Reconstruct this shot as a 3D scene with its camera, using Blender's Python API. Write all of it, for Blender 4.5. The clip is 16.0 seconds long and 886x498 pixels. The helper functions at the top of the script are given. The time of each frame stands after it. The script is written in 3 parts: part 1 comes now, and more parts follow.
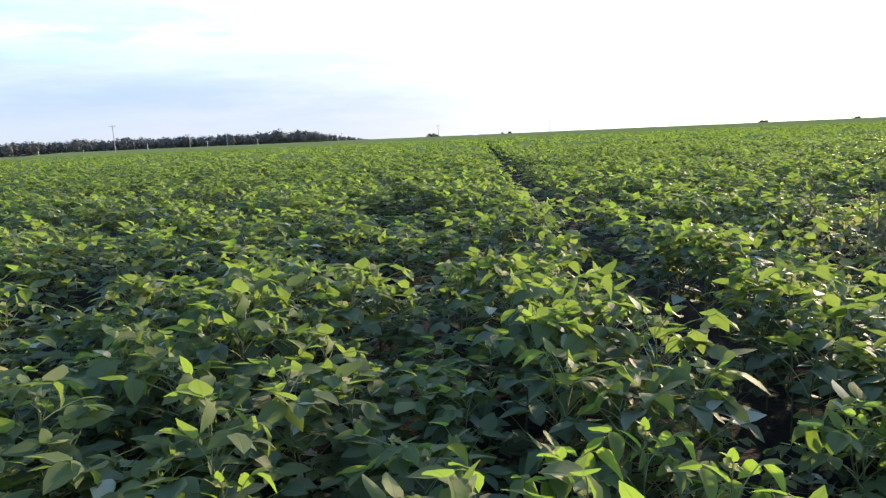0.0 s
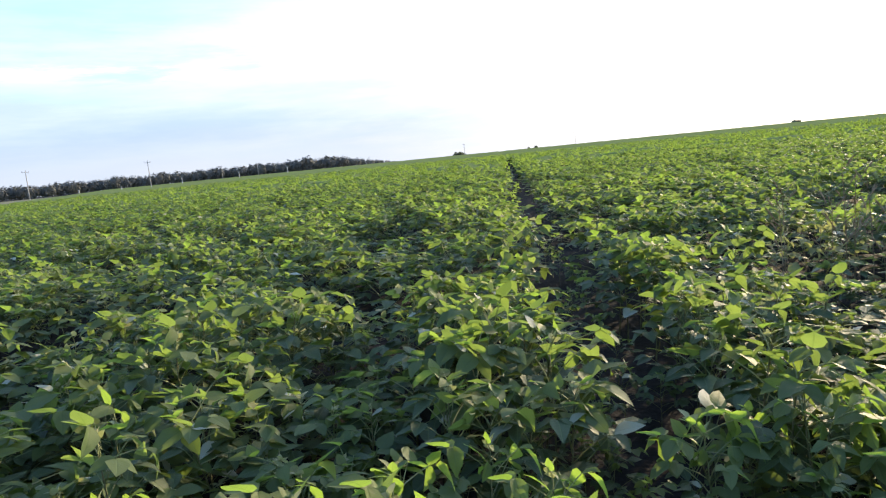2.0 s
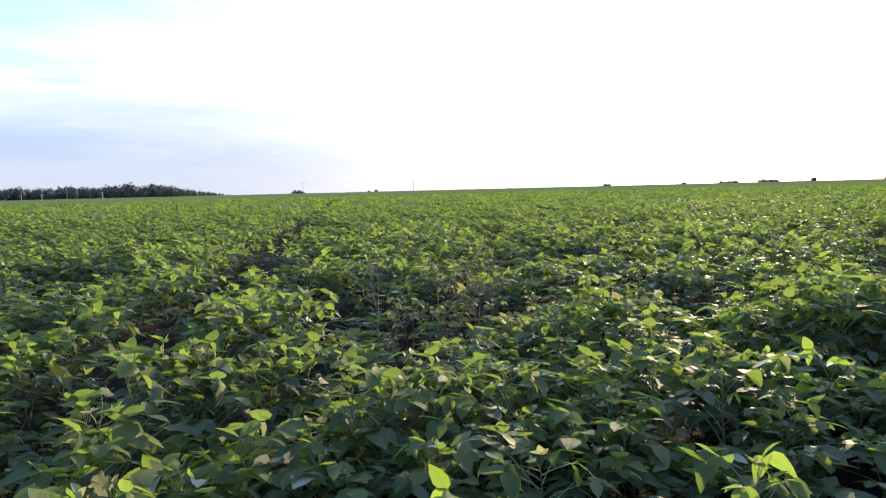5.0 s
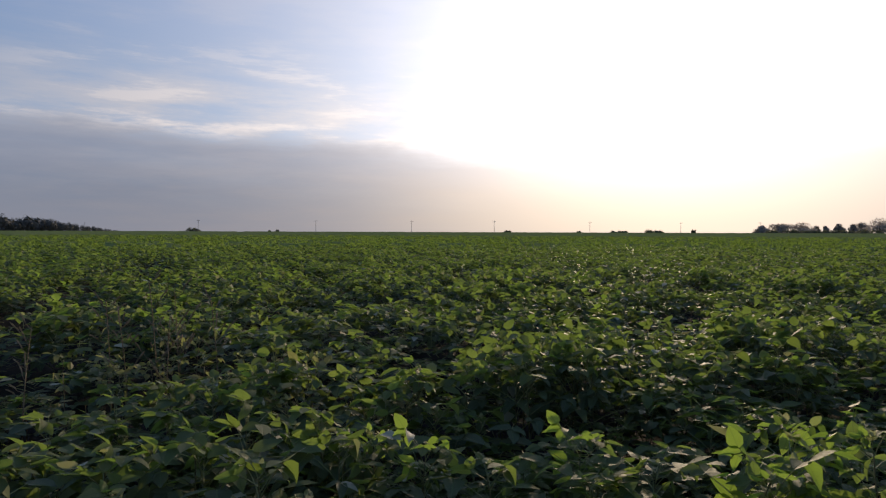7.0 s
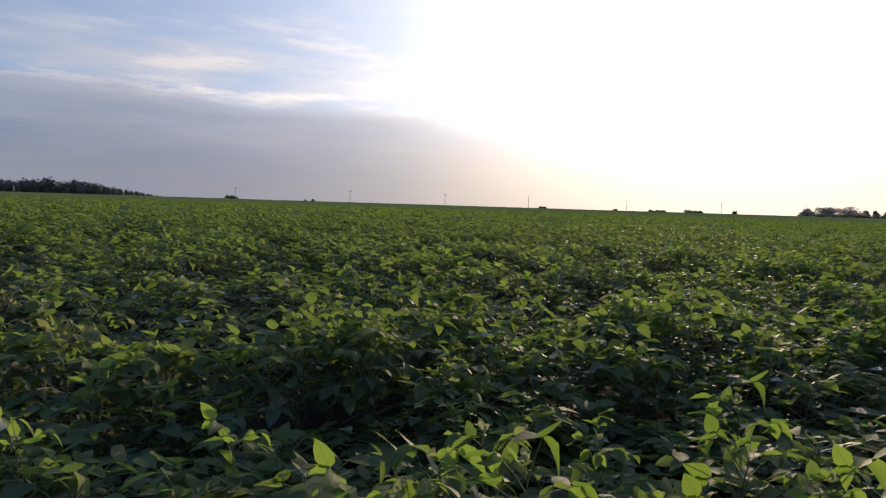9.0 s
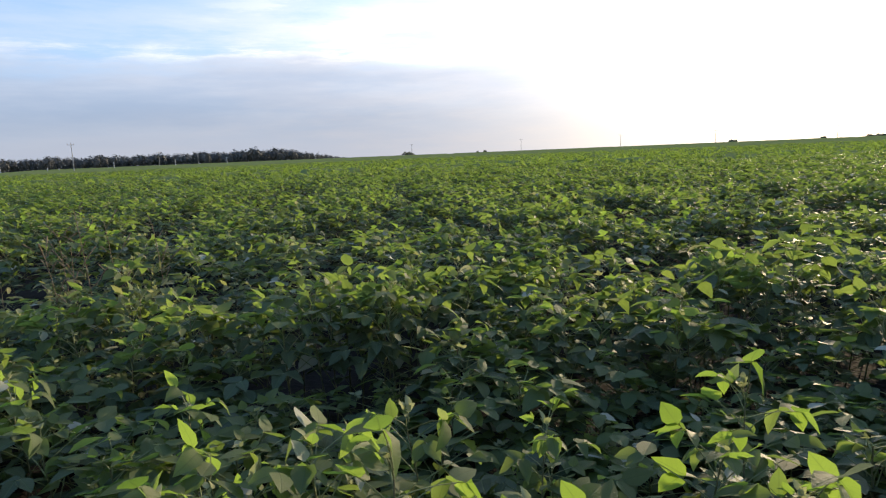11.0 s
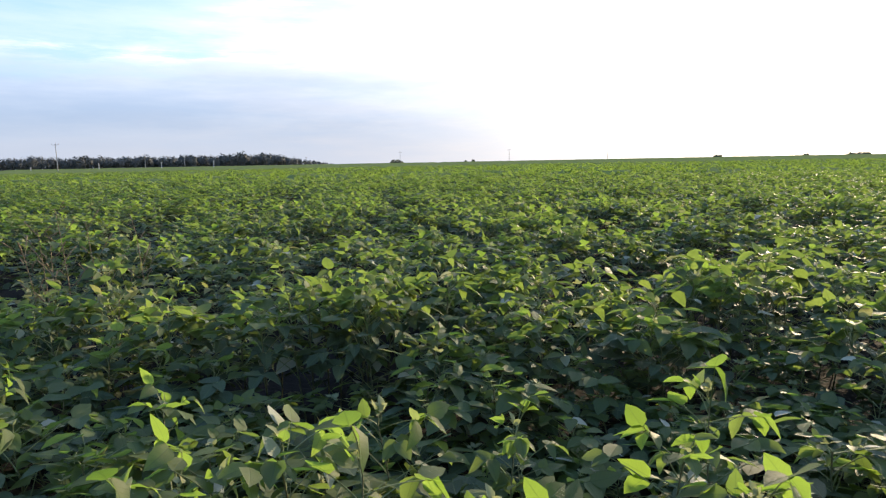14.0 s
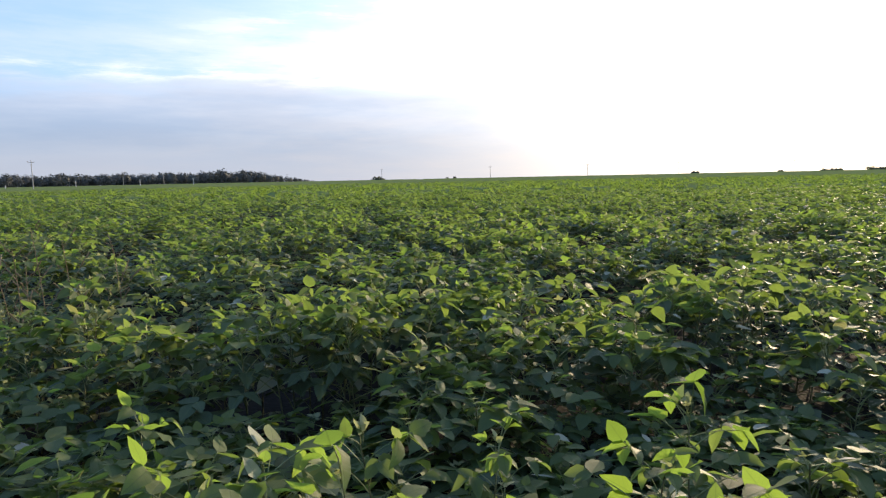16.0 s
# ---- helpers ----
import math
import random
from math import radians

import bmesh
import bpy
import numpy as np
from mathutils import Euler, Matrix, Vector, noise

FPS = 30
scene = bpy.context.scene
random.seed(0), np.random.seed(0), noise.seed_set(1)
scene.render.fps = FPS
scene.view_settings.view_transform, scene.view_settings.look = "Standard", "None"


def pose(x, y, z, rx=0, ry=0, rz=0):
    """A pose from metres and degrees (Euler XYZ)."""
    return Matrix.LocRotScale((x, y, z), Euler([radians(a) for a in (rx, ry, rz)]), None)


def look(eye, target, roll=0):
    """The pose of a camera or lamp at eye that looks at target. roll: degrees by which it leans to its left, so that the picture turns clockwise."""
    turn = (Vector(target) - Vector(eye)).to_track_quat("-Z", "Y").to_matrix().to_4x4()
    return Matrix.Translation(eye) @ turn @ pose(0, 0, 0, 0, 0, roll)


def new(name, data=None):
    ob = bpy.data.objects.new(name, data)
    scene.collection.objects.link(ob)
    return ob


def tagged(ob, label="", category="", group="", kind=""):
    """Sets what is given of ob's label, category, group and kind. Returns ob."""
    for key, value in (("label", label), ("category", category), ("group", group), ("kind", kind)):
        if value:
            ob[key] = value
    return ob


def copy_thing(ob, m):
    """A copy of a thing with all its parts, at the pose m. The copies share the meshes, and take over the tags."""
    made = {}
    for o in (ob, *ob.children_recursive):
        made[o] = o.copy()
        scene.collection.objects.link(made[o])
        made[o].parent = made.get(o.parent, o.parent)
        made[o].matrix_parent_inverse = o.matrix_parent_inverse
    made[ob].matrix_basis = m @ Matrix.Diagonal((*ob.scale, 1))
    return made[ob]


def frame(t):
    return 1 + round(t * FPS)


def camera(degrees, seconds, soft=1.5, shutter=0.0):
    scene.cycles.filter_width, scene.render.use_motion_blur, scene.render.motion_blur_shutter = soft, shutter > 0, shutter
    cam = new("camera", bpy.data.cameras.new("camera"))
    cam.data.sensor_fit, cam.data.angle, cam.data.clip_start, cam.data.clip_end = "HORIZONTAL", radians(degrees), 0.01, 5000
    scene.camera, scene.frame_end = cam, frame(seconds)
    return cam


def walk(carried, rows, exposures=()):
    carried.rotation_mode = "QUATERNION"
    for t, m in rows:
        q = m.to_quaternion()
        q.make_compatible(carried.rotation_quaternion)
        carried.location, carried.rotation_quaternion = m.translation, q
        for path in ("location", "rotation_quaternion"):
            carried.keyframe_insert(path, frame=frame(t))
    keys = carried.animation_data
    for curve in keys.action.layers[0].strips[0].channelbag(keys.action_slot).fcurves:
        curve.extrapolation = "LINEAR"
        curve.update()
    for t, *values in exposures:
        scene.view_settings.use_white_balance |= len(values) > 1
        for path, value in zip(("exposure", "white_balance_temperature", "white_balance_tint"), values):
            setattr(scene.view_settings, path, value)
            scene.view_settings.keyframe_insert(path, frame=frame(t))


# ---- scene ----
cam = camera(70.7, 16.0, soft=1.25, shutter=0.0)

# ---- the walk: eye height about 1.4 m, sideways along the crop ----
EYE = 1.4
PATH = [
    (0.0, 0.000, 0.000, 0.000, -10.22, 2.46, -1.43),
    (0.5, 0.035, -0.009, 0.013, -9.21, 3.68, -2.56),
    (1.0, 0.175, -0.020, 0.029, -6.71, 3.68, -1.28),
    (1.5, 0.390, -0.079, 0.017, -6.87, 4.57, -1.37),
    (2.0, 0.509, -0.137, 0.024, -8.39, 5.55, 1.05),
    (2.5, 0.547, -0.315, 0.017, -7.46, 2.49, 5.05),
    (3.0, 0.721, -0.486, 0.027, -10.67, 1.63, -4.02),
    (3.5, 1.015, -0.492, 0.027, -7.99, 3.24, -3.67),
    (3.7, 1.132, -0.494, 0.027, -9.98, 2.75, -5.66),
    (5.8, 2.866, -0.143, 0.014, -3.02, 0.26, -20.47),
    (6.0, 2.994, -0.143, 0.013, -5.66, -0.75, -24.20),
    (6.5, 3.312, -0.142, 0.009, -3.65, 2.70, -33.60),
    (7.0, 3.726, -0.186, 0.011, -1.54, -0.19, -21.77),
    (7.5, 4.115, -0.139, -0.038, -4.18, -2.39, -26.07),
    (8.0, 4.438, -0.083, -0.013, -5.84, -0.74, -26.73),
    (8.5, 4.813, -0.146, -0.032, -3.45, -2.03, -18.53),
    (8.7, 4.963, -0.172, -0.040, -3.70, -1.64, -18.77),
    (10.8, 5.984, -0.095, -0.012, -7.54, 1.37, -4.70),
    (11.0, 5.986, -0.111, -0.014, -8.66, 2.32, -2.80),
    (11.5, 5.991, -0.150, -0.020, -9.20, 1.52, -1.97),
    (12.0, 6.002, -0.162, -0.021, -7.41, 0.75, -2.20),
    (12.5, 5.993, -0.169, -0.019, -6.88, 0.36, -1.77),
    (13.0, 6.000, -0.167, -0.022, -7.09, 0.55, -2.17),
    (13.5, 6.010, -0.173, -0.016, -6.85, 1.17, -4.38),
    (14.0, 6.018, -0.152, -0.025, -7.91, 1.06, -3.86),
    (14.5, 6.029, -0.146, -0.020, -7.76, 1.06, -4.09),
    (15.0, 6.039, -0.152, -0.020, -6.68, 2.00, -6.31),
    (15.5, 6.019, -0.164, -0.018, -6.64, 1.60, -6.59),
    (16.0, 6.019, -0.161, -0.021, -6.42, 1.18, -5.54),
]
walk(cam, [(t, pose(x, y, EYE + z, 90 + p, r, w)) for t, x, y, z, p, r, w in PATH],
     exposures=[(0, 0.81, 7100, 11), (0.5, 1.01, 7100, 11), (1.0, 0.84, 7100, 11), (1.5, 0.44, 7100, 11), (2.0, 0.86, 7100, 11), (2.5, 0.81, 7100, 11), (3.0, 0.96, 7100, 11), (3.7, 0.96, 7100, 11), (5.8, -0.16, 7000, 15), (6.0, -0.42, 7000, 15), (6.4, -0.49, 6950, 18), (7.0, -0.93, 7050, 18), (7.5, -0.99, 7050, 18), (8.0, -0.80, 7050, 18), (8.7, -0.69, 7050, 18), (10.8, 0.01, 6900, 13), (11.0, 0.21, 7150, 13), (11.5, 0.74, 7050, 12), (12.0, 0.63, 7050, 12), (12.5, 0.48, 7050, 12), (13.5, 0.53, 7050, 12), (15, 0.48, 7150, 13), (16, 0.33, 7150, 13)])

# ---- sky and sun ----
SUN_AZ, SUN_EL = radians(40.0), radians(11.0)     # azimuth clockwise from the y axis
SUN_DIR = Vector((math.sin(SUN_AZ) * math.cos(SUN_EL), math.cos(SUN_AZ) * math.cos(SUN_EL), math.sin(SUN_EL)))


class Nodes:
    """Short hand for building a node tree."""

    def __init__(self, tree):
        self.t = tree
        tree.nodes.clear()

    def add(self, kind, **sets):
        n = self.t.nodes.new(kind)
        for k, v in sets.items():
            setattr(n, k, v)
        return n

    def link(self, a, b):
        self.t.links.new(a, b)

    def feed(self, socket, v):
        if isinstance(v, bpy.types.NodeSocket):
            self.link(v, socket)
        else:
            socket.default_value = v

    def math(self, op, a, b=0.0, c=0.0, clamp=False):
        n = self.add("ShaderNodeMath", operation=op, use_clamp=clamp)
        for s, v in zip(n.inputs, (a, b, c)):
            self.feed(s, v)
        return n.outputs[0]

    def vec(self, op, a, b=(0, 0, 0)):
        n = self.add("ShaderNodeVectorMath", operation=op)
        self.feed(n.inputs[0], a)
        self.feed(n.inputs[1], b)
        return n.outputs["Value"] if op == "DOT_PRODUCT" else n.outputs["Vector"]

    def mix(self, fac, a, b, blend="MIX"):
        n = self.add("ShaderNodeMix", data_type="RGBA", blend_type=blend)
        self.feed(n.inputs[0], fac)
        for s, v in ((n.inputs[6], a), (n.inputs[7], b)):
            self.feed(s, (*v, 1) if isinstance(v, tuple) and len(v) == 3 else v)
        return n.outputs[2]

    def noise(self, vector, scale, detail=4.0, rough=0.55):
        n = self.add("ShaderNodeTexNoise")
        if vector is not None:
            self.link(vector, n.inputs["Vector"])
        n.inputs["Scale"].default_value, n.inputs["Detail"].default_value = scale, detail
        n.inputs["Roughness"].default_value = rough
        return n.outputs["Fac"]

    def step(self, v, lo, hi):
        n = self.add("ShaderNodeMapRange", interpolation_type="SMOOTHSTEP")
        self.feed(n.inputs[0], v)
        self.feed(n.inputs[1], lo)
        self.feed(n.inputs[2], hi)
        return n.outputs[0]


def build_world():
    world = bpy.data.worlds.new("evening_sky")
    scene.world = world
    world.use_nodes = True
    n = Nodes(world.node_tree)
    sky = n.add("ShaderNodeTexSky", sky_type="NISHITA", sun_disc=False, sun_elevation=SUN_EL,
                sun_rotation=SUN_AZ, air_density=1.0, dust_density=0.6, ozone_density=1.5)
    d = n.vec("NORMALIZE", n.add("ShaderNodeTexCoord").outputs["Generated"])
    sep = n.add("ShaderNodeSeparateXYZ")
    n.link(d, sep.inputs[0])
    el = sep.outputs[2]
    az = n.math("ARCTAN2", sep.outputs[0], sep.outputs[1])
    toward = n.math("MAXIMUM", n.vec("DOT_PRODUCT", d, tuple(SUN_DIR)), 0.0)
    flat = n.add("ShaderNodeCombineXYZ")
    n.link(n.math("MULTIPLY", az, 2.2), flat.inputs[0])
    n.link(n.math("MULTIPLY", el, 14.0), flat.inputs[1])
    streak = n.noise(flat.outputs[0], 1.3, 6.0, 0.58)
    flat2 = n.add("ShaderNodeCombineXYZ")
    n.link(n.math("MULTIPLY", az, 3.0), flat2.inputs[0])
    n.link(n.math("MULTIPLY", el, 9.0), flat2.inputs[1])
    flat2.inputs[2].default_value = 4.2
    puff = n.noise(flat2.outputs[0], 1.0, 7.0, 0.6)
    flat3 = n.add("ShaderNodeCombineXYZ")
    n.link(n.math("MULTIPLY", az, 5.0), flat3.inputs[0])
    n.link(n.math("MULTIPLY", el, 34.0), flat3.inputs[1])
    flat3.inputs[2].default_value = 1.7
    wisp = n.noise(flat3.outputs[0], 1.1, 8.0, 0.62)
    # pale blue evening sky
    blue = n.mix(1.0, n.mix(n.step(el, 0.02, 0.55), (0.62, 0.80, 0.98), (0.26, 0.50, 0.95)), sky.outputs[0], "MULTIPLY")
    base = n.mix(0.75, sky.outputs[0], blue)
    base = n.mix(1.0, base, (SKY, SKY, SKY), "MULTIPLY")
    base = n.mix(0.85, base, n.mix(n.step(el, 0.05, 0.6), (0.40, 0.66, 1.04), (0.22, 0.47, 1.02)))
    # thin white cloud over the bank
    veil = n.math("MULTIPLY", n.step(n.math("ADD", n.math("MULTIPLY", puff, 0.5), n.math("MULTIPLY", wisp, 0.5)), 0.40, 0.62), n.math("ADD", n.math("MULTIPLY", n.step(el, 0.25, 0.17), 0.65), n.math("MULTIPLY", n.step(el, 0.5, 0.2), 0.35)))
    base = n.mix(n.math("MULTIPLY", n.math("MULTIPLY", veil, n.math("ADD", 0.24, n.math("MULTIPLY", n.step(az, -0.50, 0.10), 0.60))), 1.0), base, (0.86, 0.88, 0.94))
    # low grey-blue cloud bank all round the horizon
    edge = n.math("ADD", n.math("MULTIPLY", n.math("SUBTRACT", puff, 0.5), 0.07), 0.142)
    edge = n.math("ADD", edge, n.math("MULTIPLY", n.math("SUBTRACT", wisp, 0.5), 0.035))
    edge = n.math("SUBTRACT", edge, n.math("MULTIPLY", n.step(az, 0.05, 0.50), 0.022))
    bank = n.step(n.math("SUBTRACT", el, edge), 0.020, -0.022)
    body = n.mix(n.step(streak, 0.35, 0.68), (0.270, 0.360, 0.525), (0.375, 0.455, 0.60))
    body = n.mix(n.step(el, 0.085, 0.0), body, (0.40, 0.44, 0.54))
    body = n.mix(n.step(el, 0.05, 0.13), body, n.mix(1.0, body, (1.38, 1.34, 1.30), "MULTIPLY"))
    lit_rim = n.step(n.math("ABSOLUTE", n.math("SUBTRACT", n.math("SUBTRACT", el, edge), 0.010)), 0.014, 0.0)
    base = n.mix(n.math("MULTIPLY", bank, 0.82), base, body)
    torn = n.step(wisp, 0.40, 0.60)
    base = n.mix(n.math("MULTIPLY", n.math("MULTIPLY", lit_rim, torn), n.math("ADD", 0.25, n.math("MULTIPLY", n.step(az, -0.45, -0.10), 0.60))), base, (1.25, 1.24, 1.25))
    base = n.mix(n.math("MULTIPLY", n.math("MULTIPLY", n.step(wisp, 0.54, 0.66), n.step(el, 0.30, 0.19)), n.math("MULTIPLY", n.step(el, 0.12, 0.17), n.math("MULTIPLY", n.step(az, -0.40, 0.0), 0.5))), base, (1.15, 1.15, 1.17))
    thinner = n.math("MULTIPLY", n.math("MULTIPLY", n.step(az, 0.55, 1.05), n.step(el, 0.45, 0.08)), 0.86)
    base = n.mix(thinner, base, (0.93, 0.90, 0.91))
    # the sun's glare through haze and cloud
    wide = n.math("MULTIPLY", n.math("POWER", toward, GLARE_N[0]), GLARE[0])
    mid = n.math("MULTIPLY", n.math("POWER", toward, GLARE_N[1]), GLARE[1])
    near = n.math("MULTIPLY", n.math("POWER", toward, GLARE_N[2]), GLARE[2])
    dim = n.math("SUBTRACT", 1.0, n.math("MULTIPLY", n.step(el, 0.11, 0.0), 0.52))
    veiled = n.math("SUBTRACT", 1.0, n.math("MULTIPLY", bank, 0.62))
    glow = n.math("MULTIPLY", n.math("ADD", n.math("MULTIPLY", n.math("ADD", wide, mid), veiled), near), dim)
    warm = n.mix(n.step(el, 0.18, 0.02), (1.0, 0.99, 0.95), (1.0, 0.84, 0.62))
    gl = n.add("ShaderNodeVectorMath", operation="SCALE")
    n.link(warm, gl.inputs[0])
    n.link(glow, gl.inputs["Scale"])
    haze = n.math("MULTIPLY", n.math("MULTIPLY", n.math("POWER", toward, 14.0), n.step(el, 0.17, 0.01)), 0.9)
    hz = n.add("ShaderNodeVectorMath", operation="SCALE")
    hz.inputs[0].default_value = (1.0, 0.80, 0.46)
    n.link(haze, hz.inputs["Scale"])
    total = n.vec("ADD", n.vec("ADD", base, gl.outputs[0]), hz.outputs[0])
    bg = n.add("ShaderNodeBackground")
    n.link(total, bg.inputs[0])
    bg.inputs[1].default_value = SKY_POWER
    out = n.add("ShaderNodeOutputWorld")
    n.link(bg.outputs[0], out.inputs[0])


SKY = 0.10
SKY_POWER = 1.0
GLARE, GLARE_N = (0.13, 1.00, 1.5), (2.0, 5.2, 17.0)
build_world()

sun_data = bpy.data.lights.new("sun", "SUN")
sun_data.energy, sun_data.angle, sun_data.color = 5.0, radians(0.6), (1.0, 0.83, 0.58)
sun = new("sun", sun_data)
sun.matrix_world = look((60, 60, 40), Vector((60, 60, 40)) - SUN_DIR)


# ---- materials ----
def material(name):
    m = bpy.data.materials.new(name)
    m.use_nodes = True
    n = Nodes(m.node_tree)
    out = n.add("ShaderNodeOutputMaterial")
    p = n.add("ShaderNodeBsdfPrincipled")
    n.link(p.outputs[0], out.inputs[0])
    return m, n, p, out


def leaf_material(name, dark, light, through_dark, through_light, share, rough, pale=0.0, veins=True, sheen=0.2):
    """A thin leaf: green gloss above, light coming through it from behind."""
    m, n, p, out = material(name)
    island = n.add("ShaderNodeNewGeometry").outputs["Random Per Island"]
    whole = n.add("ShaderNodeObjectInfo").outputs["Random"]
    mixed = n.math("FRACT", n.math("ADD", island, n.math("MULTIPLY", whole, 7.31)))
    coords = n.add("ShaderNodeTexCoord")
    blotch = n.noise(coords.outputs["Object"], 45.0, 3.0)
    v = n.math("ADD", n.math("MULTIPLY", mixed, 0.75), n.math("MULTIPLY", blotch, 0.3), clamp=True)
    col = n.mix(v, dark, light)
    thr = n.mix(v, through_dark, through_light)
    if veins:
        uv = n.add("ShaderNodeSeparateXYZ")
        n.link(coords.outputs["UV"], uv.inputs[0])
        side = n.math("ABSOLUTE", n.math("SUBTRACT", uv.outputs[0], 0.5))
        rib = n.step(side, 0.045, 0.012)
        along = n.math("SUBTRACT", uv.outputs[1], n.math("MULTIPLY", side, 0.55))
        tooth = n.math("ABSOLUTE", n.math("SUBTRACT", n.math("FRACT", n.math("MULTIPLY", along, 7.0)), 0.5))
        vein = n.math("MAXIMUM", rib, n.math("MULTIPLY", n.step(tooth, 0.10, 0.02), 0.55))
        col = n.mix(n.math("MULTIPLY", vein, 0.35), col, (0.14, 0.20, 0.07))
        thr = n.mix(n.math("MULTIPLY", vein, 0.40), thr, (0.10, 0.16, 0.03))
        bump = n.add("ShaderNodeBump")
        bump.inputs["Strength"].default_value, bump.inputs["Distance"].default_value = 0.35, 0.004
        n.link(n.math("ADD", n.math("MULTIPLY", vein, -1.0), n.math("MULTIPLY", blotch, 0.8)), bump.inputs["Height"])
        n.link(bump.outputs[0], p.inputs["Normal"])
    if pale:
        old = n.step(n.math("FRACT", n.math("MULTIPLY", mixed, 13.7)), 1.0 - pale, 1.0 - pale * 0.6)
        col = n.mix(old, col, (0.38, 0.39, 0.29))
        thr = n.mix(old, thr, (0.34, 0.34, 0.12))
    n.link(col, p.inputs["Base Color"])
    p.inputs["Roughness"].default_value = rough
    p.inputs["Specular IOR Level"].default_value = sheen
    tr = n.add("ShaderNodeBsdfTranslucent")
    n.link(thr, tr.inputs[0])
    mixer = n.add("ShaderNodeMixShader")
    mixer.inputs[0].default_value = share
    n.link(p.outputs[0], mixer.inputs[1])
    n.link(tr.outputs[0], mixer.inputs[2])
    n.link(mixer.outputs[0], out.inputs[0])
    return m


def plain_material(name, dark, light, scale, rough=0.8, bump=0.4, fine=6.0, metal=0.0):
    """Two tones in large stains and fine grain, with relief."""
    m, n, p, out = material(name)
    co = n.add("ShaderNodeTexCoord").outputs["Object"]
    big, small = n.noise(co, scale, 5.0), n.noise(co, scale * fine, 4.0)
    v = n.math("ADD", n.math("MULTIPLY", n.step(big, 0.3, 0.7), 0.6), n.math("MULTIPLY", n.step(small, 0.3, 0.7), 0.4))
    n.link(n.mix(v, dark, light), p.inputs["Base Color"])
    p.inputs["Roughness"].default_value, p.inputs["Metallic"].default_value = rough, metal
    p.inputs["Specular IOR Level"].default_value = 0.5 if rough < 0.5 else 0.08
    b = n.add("ShaderNodeBump")
    b.inputs["Strength"].default_value = bump
    b.inputs["Distance"].default_value = 0.02
    n.link(small, b.inputs["Height"])
    n.link(b.outputs[0], p.inputs["Normal"])
    return m


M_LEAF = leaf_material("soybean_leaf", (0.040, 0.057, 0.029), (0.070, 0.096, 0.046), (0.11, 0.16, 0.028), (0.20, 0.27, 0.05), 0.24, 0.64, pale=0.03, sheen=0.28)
# upper leaves: paler version, part of the sun on the canopy is in the colour
M_UPPER_LIT = leaf_material("sunlit_upper_leaf", (0.062, 0.085, 0.036), (0.108, 0.140, 0.058), (0.200, 0.300, 0.048), (0.315, 0.435, 0.084), 0.42, 0.62, pale=0.03, sheen=0.19)
# young growth, also the brightest sunlit tone for tall plants' top leaves
M_YOUNG_LIT = leaf_material("young_or_sunlit_leaf", (0.072, 0.088, 0.034), (0.118, 0.138, 0.055), (0.235, 0.385, 0.044), (0.36, 0.53, 0.080), 0.46, 0.56, pale=0.02)
M_BUD = leaf_material("shoot_tip", (0.19, 0.21, 0.10), (0.32, 0.32, 0.18), (0.30, 0.34, 0.10), (0.46, 0.48, 0.20), 0.4, 0.75, veins=False)
M_YELLOW = leaf_material("yellowed_leaf", (0.14, 0.15, 0.06), (0.26, 0.25, 0.13), (0.26, 0.29, 0.07), (0.36, 0.36, 0.13), 0.45, 0.6)
M_PETIOLE = leaf_material("petiole", (0.14, 0.18, 0.07), (0.28, 0.29, 0.14), (0.20, 0.26, 0.06), (0.34, 0.36, 0.12), 0.25, 0.6, veins=False)
M_STEM = plain_material("bean_stem", (0.09, 0.10, 0.04), (0.20, 0.18, 0.09), 30.0, 0.75)
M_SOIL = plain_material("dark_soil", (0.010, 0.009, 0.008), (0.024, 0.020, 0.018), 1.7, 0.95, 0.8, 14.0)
# far crop: colours raised to hold the sun that upright leaves would catch
M_FARCROP_LIT = leaf_material("far_canopy_sunlit", (0.132, 0.165, 0.060), (0.190, 0.225, 0.082), (0.23, 0.33, 0.035), (0.33, 0.44, 0.055), 0.15, 0.9, veins=False, sheen=0.0)
M_FARTUFT_LIT = leaf_material("far_leaf_sunlit", (0.082, 0.112, 0.040), (0.118, 0.150, 0.054), (0.23, 0.36, 0.045), (0.31, 0.44, 0.075), 0.42, 0.9, veins=False, sheen=0.0)
M_BUSHLEAF = leaf_material("bush_leaf", (0.065, 0.070, 0.050), (0.10, 0.105, 0.075), (0.13, 0.15, 0.08), (0.20, 0.21, 0.12), 0.4, 0.7, veins=False)
M_GRASS = plain_material("dry_grass", (0.13, 0.12, 0.06), (0.24, 0.21, 0.11), 0.2, 0.9)
M_STUBBLE = plain_material("pale_far_field", (0.05, 0.055, 0.028), (0.09, 0.088, 0.045), 0.02, 0.95)
M_DRY = plain_material("dry_stalk", (0.10, 0.075, 0.045), (0.30, 0.23, 0.14), 25.0, 0.85)
M_BARK = plain_material("bark", (0.05, 0.04, 0.03), (0.13, 0.105, 0.08), 1.2, 0.9)
# leaf colour lifted to pale grey to imitate haze and glare before the trees
M_HAZYTREE = leaf_material("hazy_tree_leaf", (0.20, 0.185, 0.17), (0.27, 0.25, 0.225), (0.46, 0.41, 0.36), (0.55, 0.50, 0.44), 0.58, 0.6, veins=False)
# flat light grey-green: distance haze mixed into the wood's leaf colour
M_HAZYWOODS = leaf_material("hazy_woodland_leaf", (0.096, 0.097, 0.090), (0.120, 0.121, 0.112), (0.05, 0.06, 0.04), (0.08, 0.09, 0.06), 0.2, 0.7, veins=False)
